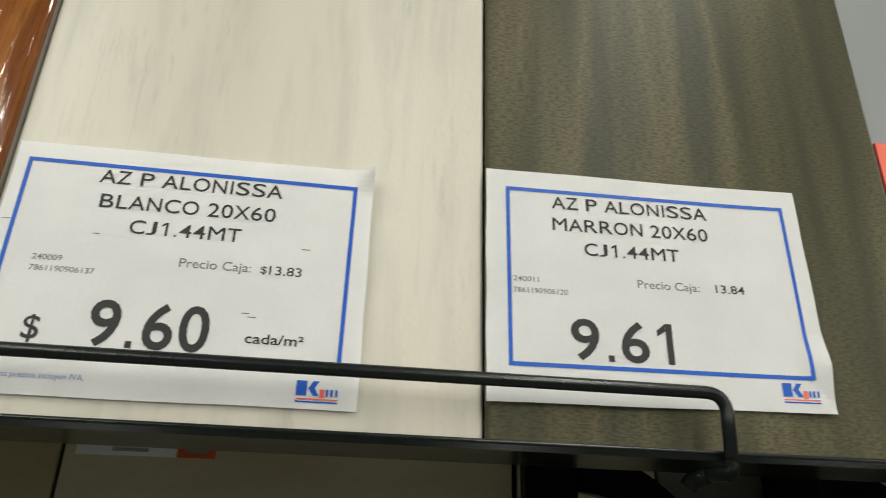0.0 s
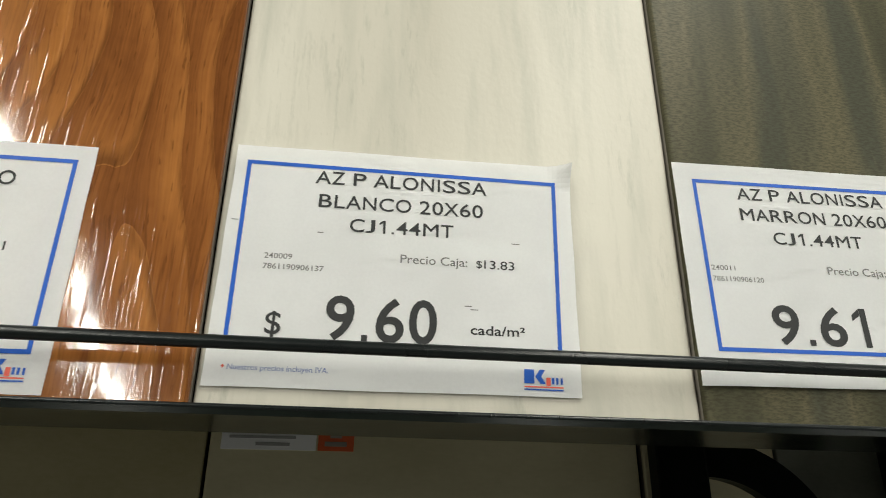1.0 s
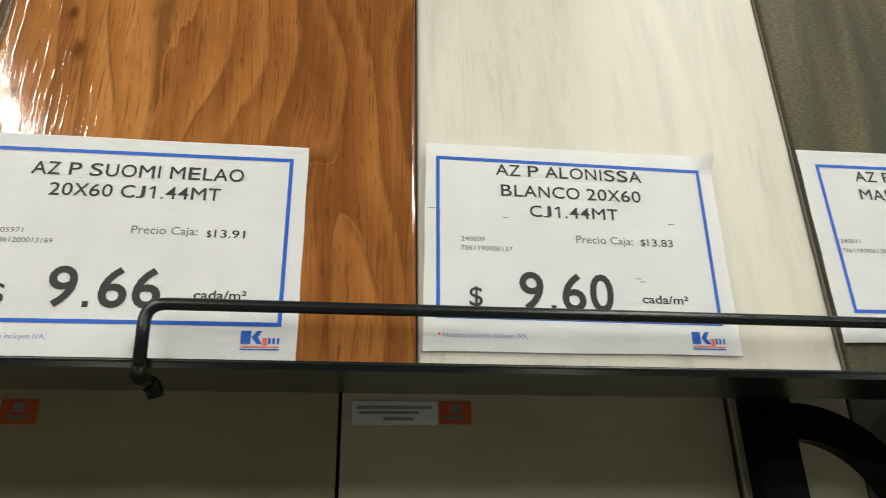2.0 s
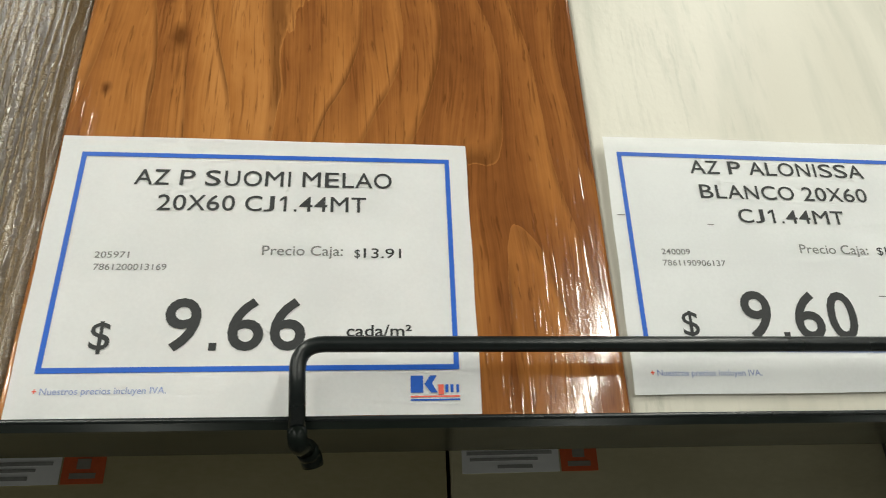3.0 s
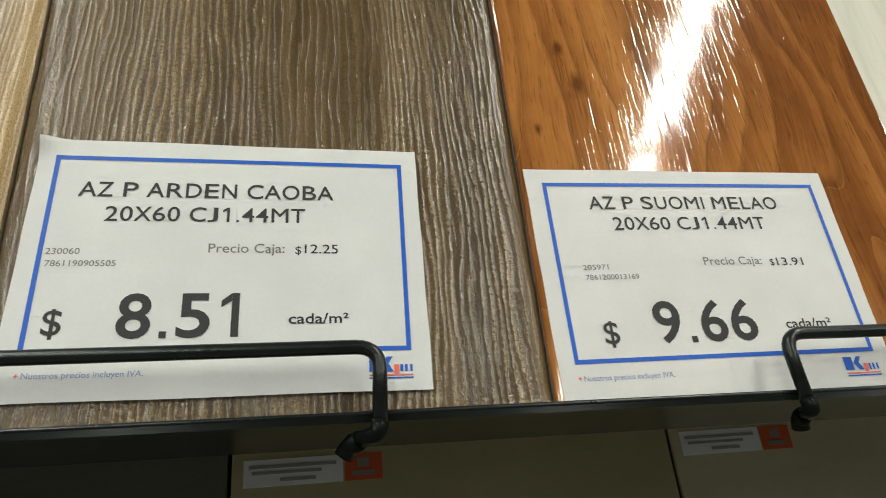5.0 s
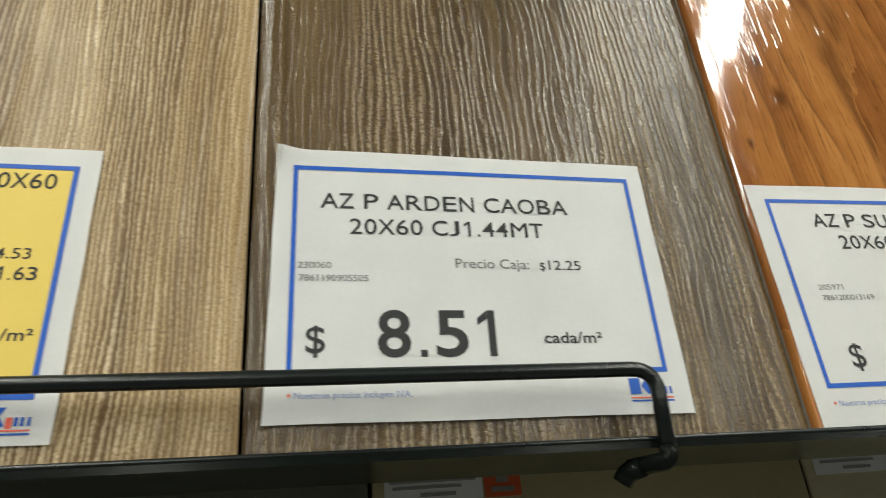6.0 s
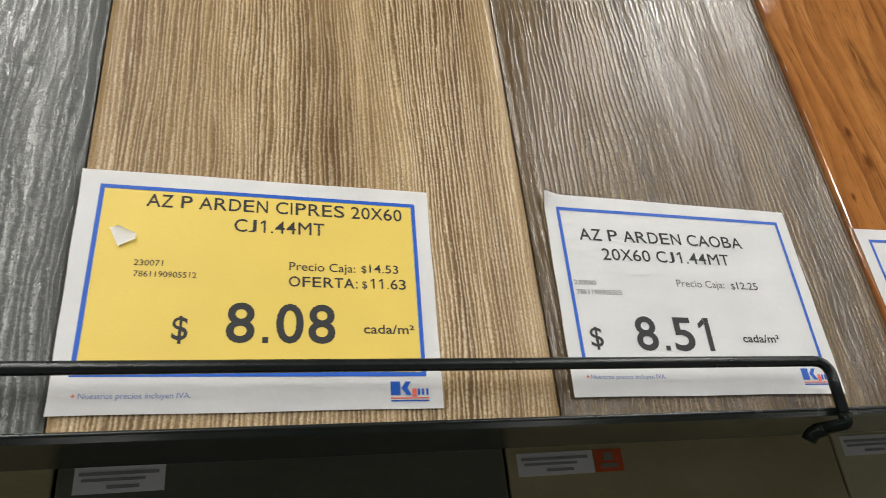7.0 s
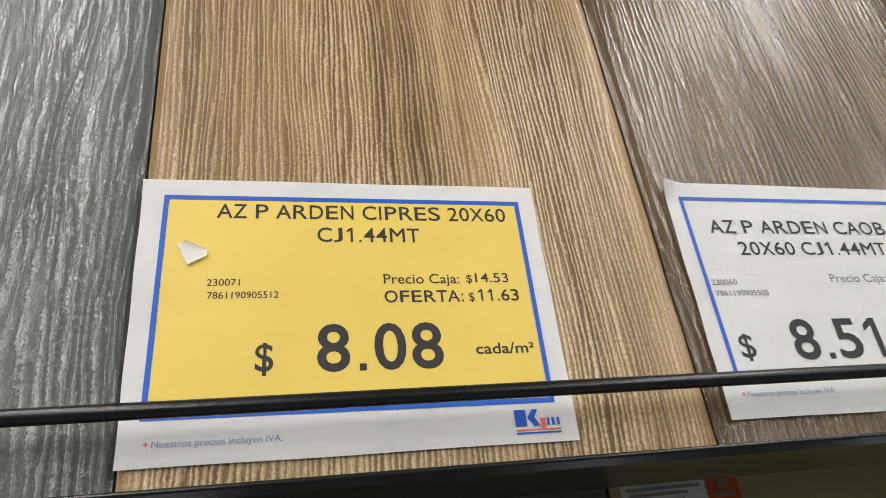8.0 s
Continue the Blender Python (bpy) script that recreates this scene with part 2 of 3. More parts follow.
M_GREY = relief_wood("cool_grey_relief_wood_tile", (0.052, 0.056, 0.052), (0.080, 0.085, 0.079), (0.112, 0.118, 0.110), (0.026, 0.028, 0.027), (0.38, 0.385, 0.370), 310, 10.0, 0.00020, 0.26, 14.0, 0.50, 0.40, 0.40, 1.15, 18, 18, 0.45)
M_BEIGE = shaded_stone("beige_stone_tile", (0.52, 0.475, 0.30), (0.64, 0.59, 0.40), 1.0)
M_SAND = shaded_stone("sand_stone_tile", (0.40, 0.355, 0.19), (0.51, 0.455, 0.27), 5.0)
M_SLATE = shaded_stone("dark_grey_stone_tile", (0.115, 0.122, 0.092), (0.175, 0.182, 0.142), 9.0)
M_CLAY = plain("fired_clay", (0.27, 0.245, 0.205), 0.8, 0, 0.15, 300, 0.0001)
M_BLACK = plain("black_powder_coat", (0.005, 0.0065, 0.0055), 0.2, 0, 0.3, 500, 0.00001, 0.05)
M_WIRE = plain("black_dipped_wire", (0.006, 0.008, 0.008), 0.28, 0, 0.3, 420, 0.00010, 0.28)
M_PAPER, M_YELLOW = paper("white_card", (0.88, 0.885, 0.89)), paper("yellow_print", (0.600, 0.440, 0.068))
M_BLUE = plain("blue_print", (0.008, 0.078, 0.40), 0.5, 0, 0.12, 900, 0, 0.25)
M_RED = plain("red_print", (0.62, 0.085, 0.05), 0.5, 0, 0.12, 900)
M_INK = plain("black_print", (0.034, 0.035, 0.036), 0.6, 0, 0.2, 900, 0, 0.12)
M_GREYINK = plain("grey_print", (0.13, 0.13, 0.13), 0.5, 0, 0.2, 900)
M_FAINT = plain("faint_grey_print", (0.34, 0.34, 0.33), 0.5, 0, 0.2, 900)
M_PALEBLUE = plain("pale_blue_print", (0.20, 0.25, 0.45), 0.5, 0, 0.2, 900)
M_ORANGE = plain("orange_print", (0.66, 0.12, 0.035), 0.5, 0, 0.1, 500)
M_FLOOR = plain("polished_floor_tile", (0.16, 0.16, 0.155), 0.25, 0, 0.1, 6)
M_DARK_WALL = plain("bounce_curbing_dark_wall", (0.07, 0.07, 0.068), 0.7, 0, 0.2, 5)
M_WALL = plain("painted_wall", (0.14, 0.14, 0.135), 0.7, 0, 0.06, 8)
M_CEIL = plain("ceiling_board", (0.22, 0.22, 0.22), 0.8, 0, 0.05, 10)
M_SIGN = plain("white_sign_board", (0.17, 0.183, 0.185), 0.4, 0, 0.05, 20)
M_HOUSING = plain("white_lamp_housing", (0.75, 0.75, 0.73), 0.4, 0, 0.05, 20)


# ---- mesh helpers ----
def mesh_of(name, bm, material, smooth=False):
    bmesh.ops.recalc_face_normals(bm, faces=bm.faces)
    data = bpy.data.meshes.new(name)
    bm.to_mesh(data)
    bm.free()
    data.materials.append(material)
    for face in data.polygons:
        face.use_smooth = smooth
    return data


def part(name, bm, material, parent, label="", smooth=False):
    ob = new(name, mesh_of(name, bm, material, smooth))
    ob.parent = parent
    return tagged(ob, label)


def holder(name, m, label, category, group="", kind=""):
    ob = new(name)
    ob.empty_display_size = 0.02
    ob.matrix_world = m
    return tagged(ob, label, category, group, kind)


def box(bm, x0, x1, y0, y1, z0, z1, bevel=0.0, segments=2):
    made = bmesh.ops.create_cube(bm, size=1.0)["verts"]
    bmesh.ops.scale(bm, vec=(x1 - x0, y1 - y0, z1 - z0), verts=made)
    bmesh.ops.translate(bm, vec=((x0 + x1) / 2, (y0 + y1) / 2, (z0 + z1) / 2), verts=made)
    if bevel:
        edges = list({e for v in made for e in v.link_edges})
        bmesh.ops.bevel(bm, geom=edges, offset=bevel, segments=segments, profile=0.5, affect="EDGES")
    return bm


def boxed(*args, **more):
    return box(bmesh.new(), *args, **more)


def tube(points, radius, sides=14, caps=True):
    """A round bar along a line of points."""
    bm = bmesh.new()
    points = [Vector(p) for p in points]
    rings, side = [], None
    for i, p in enumerate(points):
        way = (points[min(i + 1, len(points) - 1)] - points[max(i - 1, 0)]).normalized()
        if side is None:
            side = way.orthogonal().normalized()
        side = (side - way * side.dot(way)).normalized()
        up = way.cross(side)
        rings.append([bm.verts.new(p + radius * (side * math.cos(a) + up * math.sin(a))) for a in (2 * math.pi * k / sides for k in range(sides))])
    for a, b in zip(rings, rings[1:]):
        for k in range(sides):
            bm.faces.new((a[k], a[(k + 1) % sides], b[(k + 1) % sides], b[k]))
    if caps:
        bm.faces.new(rings[0]), bm.faces.new(rings[-1])
    return bm


def rounded(corners, radius, steps=7):
    """The line through the corners with each inner corner rounded."""
    corners = [Vector(c) for c in corners]
    line = [corners[0]]
    for a, b, c in zip(corners, corners[1:], corners[2:]):
        u, v = (a - b).normalized(), (c - b).normalized()
        reach = min(radius, 0.49 * (a - b).length, 0.49 * (c - b).length)
        for k in range(steps + 1):
            s = k / steps
            line.append((b + u * reach) * (1 - s) ** 2 + b * 2 * s * (1 - s) + (b + v * reach) * s**2)
    return line + [corners[-1]]


# ---- the room ----
def slab(name, x0, x1, y0, y1, z0, z1, material, label, category):
    return tagged(new(name, mesh_of(name, boxed(x0, x1, y0, y1, z0, z1), material)), label, category, "", "structure")


# Plain shell added to close the room; its dull colours hold bounced light down.
slab("floor", -5, 5, -3.6, 1.6, -0.1, 0, M_FLOOR, "pale polished shop floor", "floor")
slab("ceiling", -5, 5, -3.6, 1.6, CEILING, CEILING + 0.1, M_CEIL, "white board ceiling of the shop", "ceiling")
slab("wall_north", -5, 5, 1.6, 1.75, -0.1, CEILING + 0.1, M_WALL, "painted wall behind the tile rack", "wall")
# never in view; kept this dark so little light reaches the lower tiles
slab("wall_south", -5, 5, -3.75, -3.6, -0.1, CEILING + 0.1, M_DARK_WALL, "unseen wall across the aisle, made dark to curb bounced light", "wall")
slab("wall_west", -5.15, -5, -3.6, 1.6, -0.1, CEILING + 0.1, M_WALL, "painted end wall", "wall")
slab("wall_east", 5, 5.15, -3.6, 1.6, -0.1, CEILING + 0.1, M_WALL, "painted end wall", "wall")
for x, y, length in FIXTURES:
    lamp = holder("ceiling_light", pose(x, y, CEILING, 0, 0, ROW_TURN), "white ceiling light with a fluorescent strip", "lamp", "ceiling lights")
    part("housing", boxed(-0.075, 0.075, -length / 2 - 0.02, length / 2 + 0.02, -0.06, 0, bevel=0.006), M_HOUSING, lamp)

# ---- the rack ----
SLOPE = -0.0059  # the ledge sinks a little towards +x


def ledge_z(x):
    return SLOPE * x


def sheared(bm, slope=SLOPE):
    for v in bm.verts:
        v.co.z += slope * v.co.x
    return bm


def angle_bar(x0, x1, y, top, foot, back, thick=0.0016):
    """An upright lip with a flat flange behind it on which tiles stand."""
    bm = bmesh.new()
    shelf = foot
    profile = [(y, foot), (y, top - 0.0005), (y + 0.0004, top), (y + thick - 0.0004, top), (y + thick, top - 0.0005), (y + thick, shelf + thick), (back, shelf + thick), (back, shelf), (y + thick, shelf), (y + thick, foot)]
    ends = []
    steps = 24
    for k in range(steps + 1):
        x = x0 + (x1 - x0) * k / steps
        ends.append([bm.verts.new((x, a, b)) for a, b in profile])
    for a, b in zip(ends, ends[1:]):
        for k in range(len(profile)):
            bm.faces.new((a[k], a[(k + 1) % len(profile)], b[(k + 1) % len(profile)], b[k]))
    bm.faces.new(ends[0]), bm.faces.new(ends[-1])
    return bm


LEDGE_FOOT = 0.0690  # the flange's underside
DROP = Vector((0, 0.225, -0.557))  # from a row of tiles to the row below it
rack = holder("display_rack", RACK, "black steel rack with sloping ledges for tile samples", "rack")
part("ledge", sheared(angle_bar(-1.30, 0.62, 0.287, 0.0722, LEDGE_FOOT, 0.332)), M_BLACK, rack)
lower = sheared(angle_bar(-1.30, 0.62, 0.287, 0.0722, LEDGE_FOOT, 0.332))
bmesh.ops.translate(lower, vec=DROP, verts=lower.verts)
part("ledge", lower, M_BLACK, rack)
# added boards, hidden by the tiles: they keep lamp light out of the seams
part("light_stop", boxed(-1.30, 0.62, 0.3115, 0.3155, 0.076, 0.66), M_BLACK, rack, "black board added behind the tiles to stop light leaking through")
part("light_stop", boxed(-1.30, 0.62, 0.5365, 0.5405, 0.076 + DROP.z, 0.115), M_BLACK, rack, "black board added behind the tiles to stop light leaking through")
part("bead", sheared(tube([(-1.30 + 1.92 * k / 24, 0.2876, 0.0720) for k in range(25)], 0.0010, 10)), M_WIRE, rack, "glossy black rolled edge", smooth=True)


def arch(x, reach, y):
    """A quarter hoop of flat bar that falls away from a post."""
    outer, inner, bm = reach, reach - 0.027, bmesh.new()
    rows = []
    for k in range(25):
        a = math.radians(90 - 96 * k / 24)
        c, s = math.cos(a), math.sin(a)
        rows.append([bm.verts.new(v) for v in ((x + inner * c, y - 0.006, inner * s), (x + outer * c, y - 0.006, outer * s), (x + outer * c, y + 0.006, outer * s), (x + inner * c, y + 0.006, inner * s))])
    for a, b in zip(rows, rows[1:]):
        for k in range(4):
            bm.faces.new((a[k], a[(k + 1) % 4], b[(k + 1) % 4], b[k]))
    bm.faces.new(rows[0]), bm.faces.new(rows[-1])
    bmesh.ops.bevel(bm, geom=[e for e in bm.edges if len(e.link_faces) == 2 and e.calc_face_angle() > 1.0], offset=0.003, segments=2, affect="EDGES")
    return bm


for x in (0.111, 0.287, -1.26):  # the posts stand on the floor
    part("post", boxed(x, x + 0.036, 0.498, 0.515, -1.034, 0.125, bevel=0.002), M_BLACK, rack)
for x in (0.111, 0.287):
    part("arch_brace", arch(x + 0.036, 0.098, 0.508), M_BLACK, rack, "black curved steel brace")

# ---- tiles ----
def pillow_face(width, length, fall, reach):
    """A glazed face whose long edges roll off over reach, by fall, with a slightly uneven line."""
    bm = bmesh.new()
    profile = [(u * reach, fall * (1 - u) ** 2.2) for u in (0, 0.12, 0.28, 0.5, 0.75, 1.0)]
    profile += [(width - u, v) for u, v in reversed(profile)]
    rows = []
    for k in range(61):
        z = length * k / 60
        rows.append([bm.verts.new((u, v * (1 + 0.18 * math.sin(k * 1.7) * math.sin(k * 0.53 + u * 40)), z)) for u, v in profile] + [bm.verts.new((width, 0.0030, z)), bm.verts.new((0, 0.0030, z))])
    for a, b in zip(rows, rows[1:]):
        for k in range(len(a)):
            bm.faces.new((a[k], a[(k + 1) % len(a)], b[(k + 1) % len(a)], b[k]))
    bm.faces.new(rows[0]), bm.faces.new(rows[-1])
    return bm


def sample_tile(name, m, width, length, material, label, group, pillow=None):
    """A fired clay body under a thin glazed face with softened edges."""
    tile = holder(name, m, label, "tile", group)
    if pillow:
        face = pillow_face(width, length, *pillow)
    else:
        face = boxed(0, width, 0, 0.0030, 0, length)
        bmesh.ops.bevel(face, geom=[e for e in face.edges if all(v.co.y < 0.001 for v in e.verts)], offset=0.0017, segments=4, profile=0.5, affect="EDGES")
    part("glazed_face", face, material, tile)
    part("clay_body", boxed(0.0003, width - 0.0003, 0.0030, 0.009, 0.0003, length - 0.0003), M_CLAY, tile, "bare fired clay back")
    return tile


X0, PITCH = 0.045, 0.2
ROW = [
    (0, M_OLIVE, "matt olive brown stone tile standing on the ledge", 0.0),
    (1, M_CREAM, "cream stone tile with faint grey strokes", 0.0034),
    (2, M_HONEY, "glossy orange brown wood effect tile", -0.0008),
    (3, M_MAHOGANY, "grey brown wood effect tile with rough relief", 0.0006),
    (4, M_CYPRESS, "light brown wood effect tile with fine grain", 0.0),
    (5, M_GREY, "cool grey wood effect tile with wavy relief", 0.0008),
    (6, M_CREAM, "cream stone tile at the end of the row", 0.0),
]
for k, material, label, proud in ROW:
    x = X0 + PITCH * (0 - k)
    sample_tile("display_tile", RACK @ pose(x + 0.0007, 0.3 + proud, 0.0710 + ledge_z(x)), 0.1986 if k == 4 else 0.1990, 0.60, material, label, "upright sample tiles on the upper ledge", (0.0018, 0.0055) if k in (3, 4, 5) else None)


def sticker(tile, x, z, width, height, orange):
    """A white paper strip with three lines of unreadable print, some with an orange maker's patch."""
    base = part("sticker", boxed(x, x + width, -0.0005, 0, z, z + height), M_PAPER, tile, "white paper sticker with small print")
    for dx, dz, w, h in ((0.05, 0.66, 0.88, 0.13), (0.08, 0.44, 0.70, 0.11), (0.36, 0.16, 0.36, 0.13)):
        part("print_line", boxed(x + dx * width, x + (dx + w) * width, -0.0008, -0.0005, z + dz * height, z + (dz + h) * height), M_FAINT, base)
    if orange:
        patch = part("maker_patch", boxed(x + width + 0.0012, x + width + 0.0255, -0.0005, 0, z, z + height), M_ORANGE, tile, "orange square patch")
        left = x + width + 0.0012
        part("emblem", boxed(left + 0.008, left + 0.016, -0.0008, -0.0005, z + 0.0085, z + 0.0145, bevel=0.0001), M_CLAY, patch)
        part("print_line", boxed(left + 0.0045, left + 0.0195, -0.0008, -0.0005, z + 0.003, z + 0.0062), M_CLAY, patch)


LOWER = [
    (0.215, 0.298, M_SLATE, "dark grey stone tile in the lower row", None),
    (0.1125, 0.101, M_BEIGE, "narrow beige stone tile behind a post", None),
    (-0.190, 0.2985, M_BEIGE, "beige stone tile in the lower row", True),
    (-0.495, 0.3025, M_SAND, "sand coloured stone tile in the lower row", True),
    (-0.798, 0.3005, M_SLATE, "dark grey stone tile in the lower row", False),
    (-1.100, 0.2995, M_SAND, "sand coloured stone tile in the lower row", True),
]
for x, width, material, label, orange in LOWER:
    foot = 0.0710 + DROP.z + ledge_z(x)
    tile = sample_tile("floor_tile", RACK @ pose(x, 0.5255, foot), width, 0.60, material, label + ("" if orange is None else " with a paper sticker"), "sample tiles on the lower ledge")
    if orange is not None:
        sticker(tile, 0.0075 if orange else 0.010, (0.0850 if orange else 0.0915) - foot, 0.063 if orange else 0.054, 0.0168, orange)

# ---- wire guards ----
WIRE = 0.00255


def wire_guard(x0, x1):
    ob = holder("wire_guard", RACK, "black bent wire guard rail hooked on the ledge", "rail", "wire guards on the ledge")
    y, top = 0.2838, 0.0941
    foot = 0.0675
    bar = rounded([(x0 + 0.0012, y, foot), (x0, y, top), (x1, y, top), (x1 - 0.0012, y, foot)], 0.0085)
    part("bar", sheared(tube(bar, WIRE)), M_WIRE, ob, smooth=True)
    for x, inward in ((x0 + 0.0012, 0.003), (x1 - 0.0012, -0.009)):
        hook = rounded([(x, y, foot + 0.001), (x + 0.1 * inward, y - 0.0004, foot - 0.0032), (x + inward, y + 0.011, foot - 0.0034)], 0.005)
        part("hook", sheared(tube(hook, WIRE * 1.15)), M_BLACK, ob, smooth=True)
        tip = rounded([(x + 0.7 * inward, y + 0.0075, foot - 0.0034), (x + 1.1 * inward, y + 0.012, foot - 0.0046), (x + 1.3 * inward, y + 0.0135, foot - 0.0074)], 0.004)
        part("tip", sheared(tube(tip, WIRE * 1.3)), M_BLACK, ob, "thick blob of dipped black coating", smooth=True)
    return ob


wire_guard(-0.264, 0.1365)
wire_guard(-0.826, -0.421)

# ---- sign board beside the row ----
board = holder("sign_board", RACK, "white sign board with a red band beside the tiles", "sign")
part("panel", boxed(0.2470, 0.62, 0.304, 0.312, 0.08, 0.68, bevel=0.001), M_SIGN, board)
part("red_band", boxed(0.2480, 0.62, 0.3025, 0.304, 0.10, 0.231), M_RED, board, "red printed band")
disc = bmesh.new()
bmesh.ops.create_cone(disc, cap_ends=True, segments=32, radius1=0.030, radius2=0.030, depth=0.001, matrix=Matrix.Translation((0.290, 0.302, 0.178)) @ Matrix.Rotation(radians(90), 4, "X"))
part("disc", disc, M_SIGN, board, "pale round emblem")


# ---- price tags ----
# Side bearings of a plain grotesque, in thousandths of the letter height: where each sign's ink begins and ends, and its advance.
INK = {"A": (0, 930, 931), "B": (102, 876, 931), "C": (70, 953, 1008), "D": (110, 945, 1008), "E": (110, 864, 931), "F": (114, 806, 853), "I": (130, 264, 388), "J": (24, 592, 698), "L": (102, 728, 777), "M": (103, 1057, 1163), "N": (106, 902, 1008), "O": (67, 1025, 1087), "P": (107, 870, 931), "R": (110, 990, 1008), "S": (63, 859, 931), "T": (32, 823, 853), "U": (110, 902, 1008), "X": (6, 925, 931), "Z": (28, 823, 853), "1": (152, 522, 777), ".": (127, 268, 388), ":": (127, 268, 388), "$": (50, 725, 777), " ": (0, 0, 388)}
INK.update({d: (56, 722, 777) for d in "0235689"}, **{"4": (18, 710, 777), "7": (66, 714, 777)})
GLYPHS = {}


def glyph(sign, offset=0.0):
    """The outline of a sign of the built-in font, filled: its points and faces."""
    if (sign, offset) not in GLYPHS:
        curve = bpy.data.curves.new("words", "FONT")
        curve.body, curve.resolution_u, curve.offset = sign, 4, offset
        probe = bpy.data.objects.new("words", curve)
        scene.collection.objects.link(probe)
        data = bpy.data.meshes.new_from_object(probe.evaluated_get(bpy.context.evaluated_depsgraph_get()))
        points, faces = [(v.co.x, v.co.y) for v in data.vertices], [tuple(f.vertices) for f in data.polygons]
        bpy.data.objects.remove(probe)
        bpy.data.curves.remove(curve)
        bpy.data.meshes.remove(data)
        if sign == "1":  # these cards print a one with a flag
            tip, top, count = max(x for x, _ in points), max(y for _, y in points), len(points)
            stem = 0.10 + 2 * offset
            points += [(tip - stem, top), (tip - stem, top - 0.13), (tip - stem - 0.17, top - 0.235), (tip - stem - 0.17, top - 0.125)]
            faces.append((count, count + 1, count + 2, count + 3))
        GLYPHS[sign, offset] = points, faces
    return GLYPHS[sign, offset]


def letter_bm(sign, left, right, low, high, offset):
    """One sign stretched into its box in the tag's plane (mm)."""
    points, faces = glyph("I" if sign == "." else sign, offset)  # full points are square
    x0, x1 = min(x for x, _ in points), max(x for x, _ in points)
    y0, y1 = min(y for _, y in points), max(y for _, y in points)
    bm = bmesh.new()
    verts = [bm.verts.new((left + (x - x0) / (x1 - x0) * (right - left), 0, low + (y - y0) / (y1 - y0) * (high - low))) for x, y in points]
    for face in faces:
        bm.faces.new([verts[k] for k in face])
    return bm


def text_bm(words, left, right, base, cap, weight):
    """Small print in the built-in font, laid into the tag's plane (mm): from left to right on a base line, capitals of that height."""
    points, faces = glyph(words, weight)
    x0, x1 = min(x for x, _ in points), max(x for x, _ in points)
    bm = bmesh.new()
    verts = [bm.verts.new((left + (x - x0) / (x1 - x0) * (right - left), 0, base + y / 0.729 * cap)) for x, y in points]
    for face in faces:
        bm.faces.new([verts[k] for k in face])
    return bm


def flat(x0, x1, z0, z1, cuts=1):
    bm = bmesh.new()
    nx, nz = max(1, int((x1 - x0) / 4) * cuts), max(1, int((z1 - z0) / 4) * cuts)
    grid = [[bm.verts.new((x0 + (x1 - x0) * i / nx, 0, z0 + (z1 - z0) * k / nz)) for i in range(nx + 1)] for k in range(nz + 1)]
    for k in range(nz):
        for i in range(nx):
            bm.faces.new((grid[k][i], grid[k][i + 1], grid[k + 1][i + 1], grid[k + 1][i]))
    return bm


def joined(*parts_of):
    bm = bmesh.new()
    for other in parts_of:
        lookup = {v: bm.verts.new(v.co) for v in other.verts}
        for face in other.faces:
            bm.faces.new([lookup[v] for v in face.verts])
        other.free()
    return bm


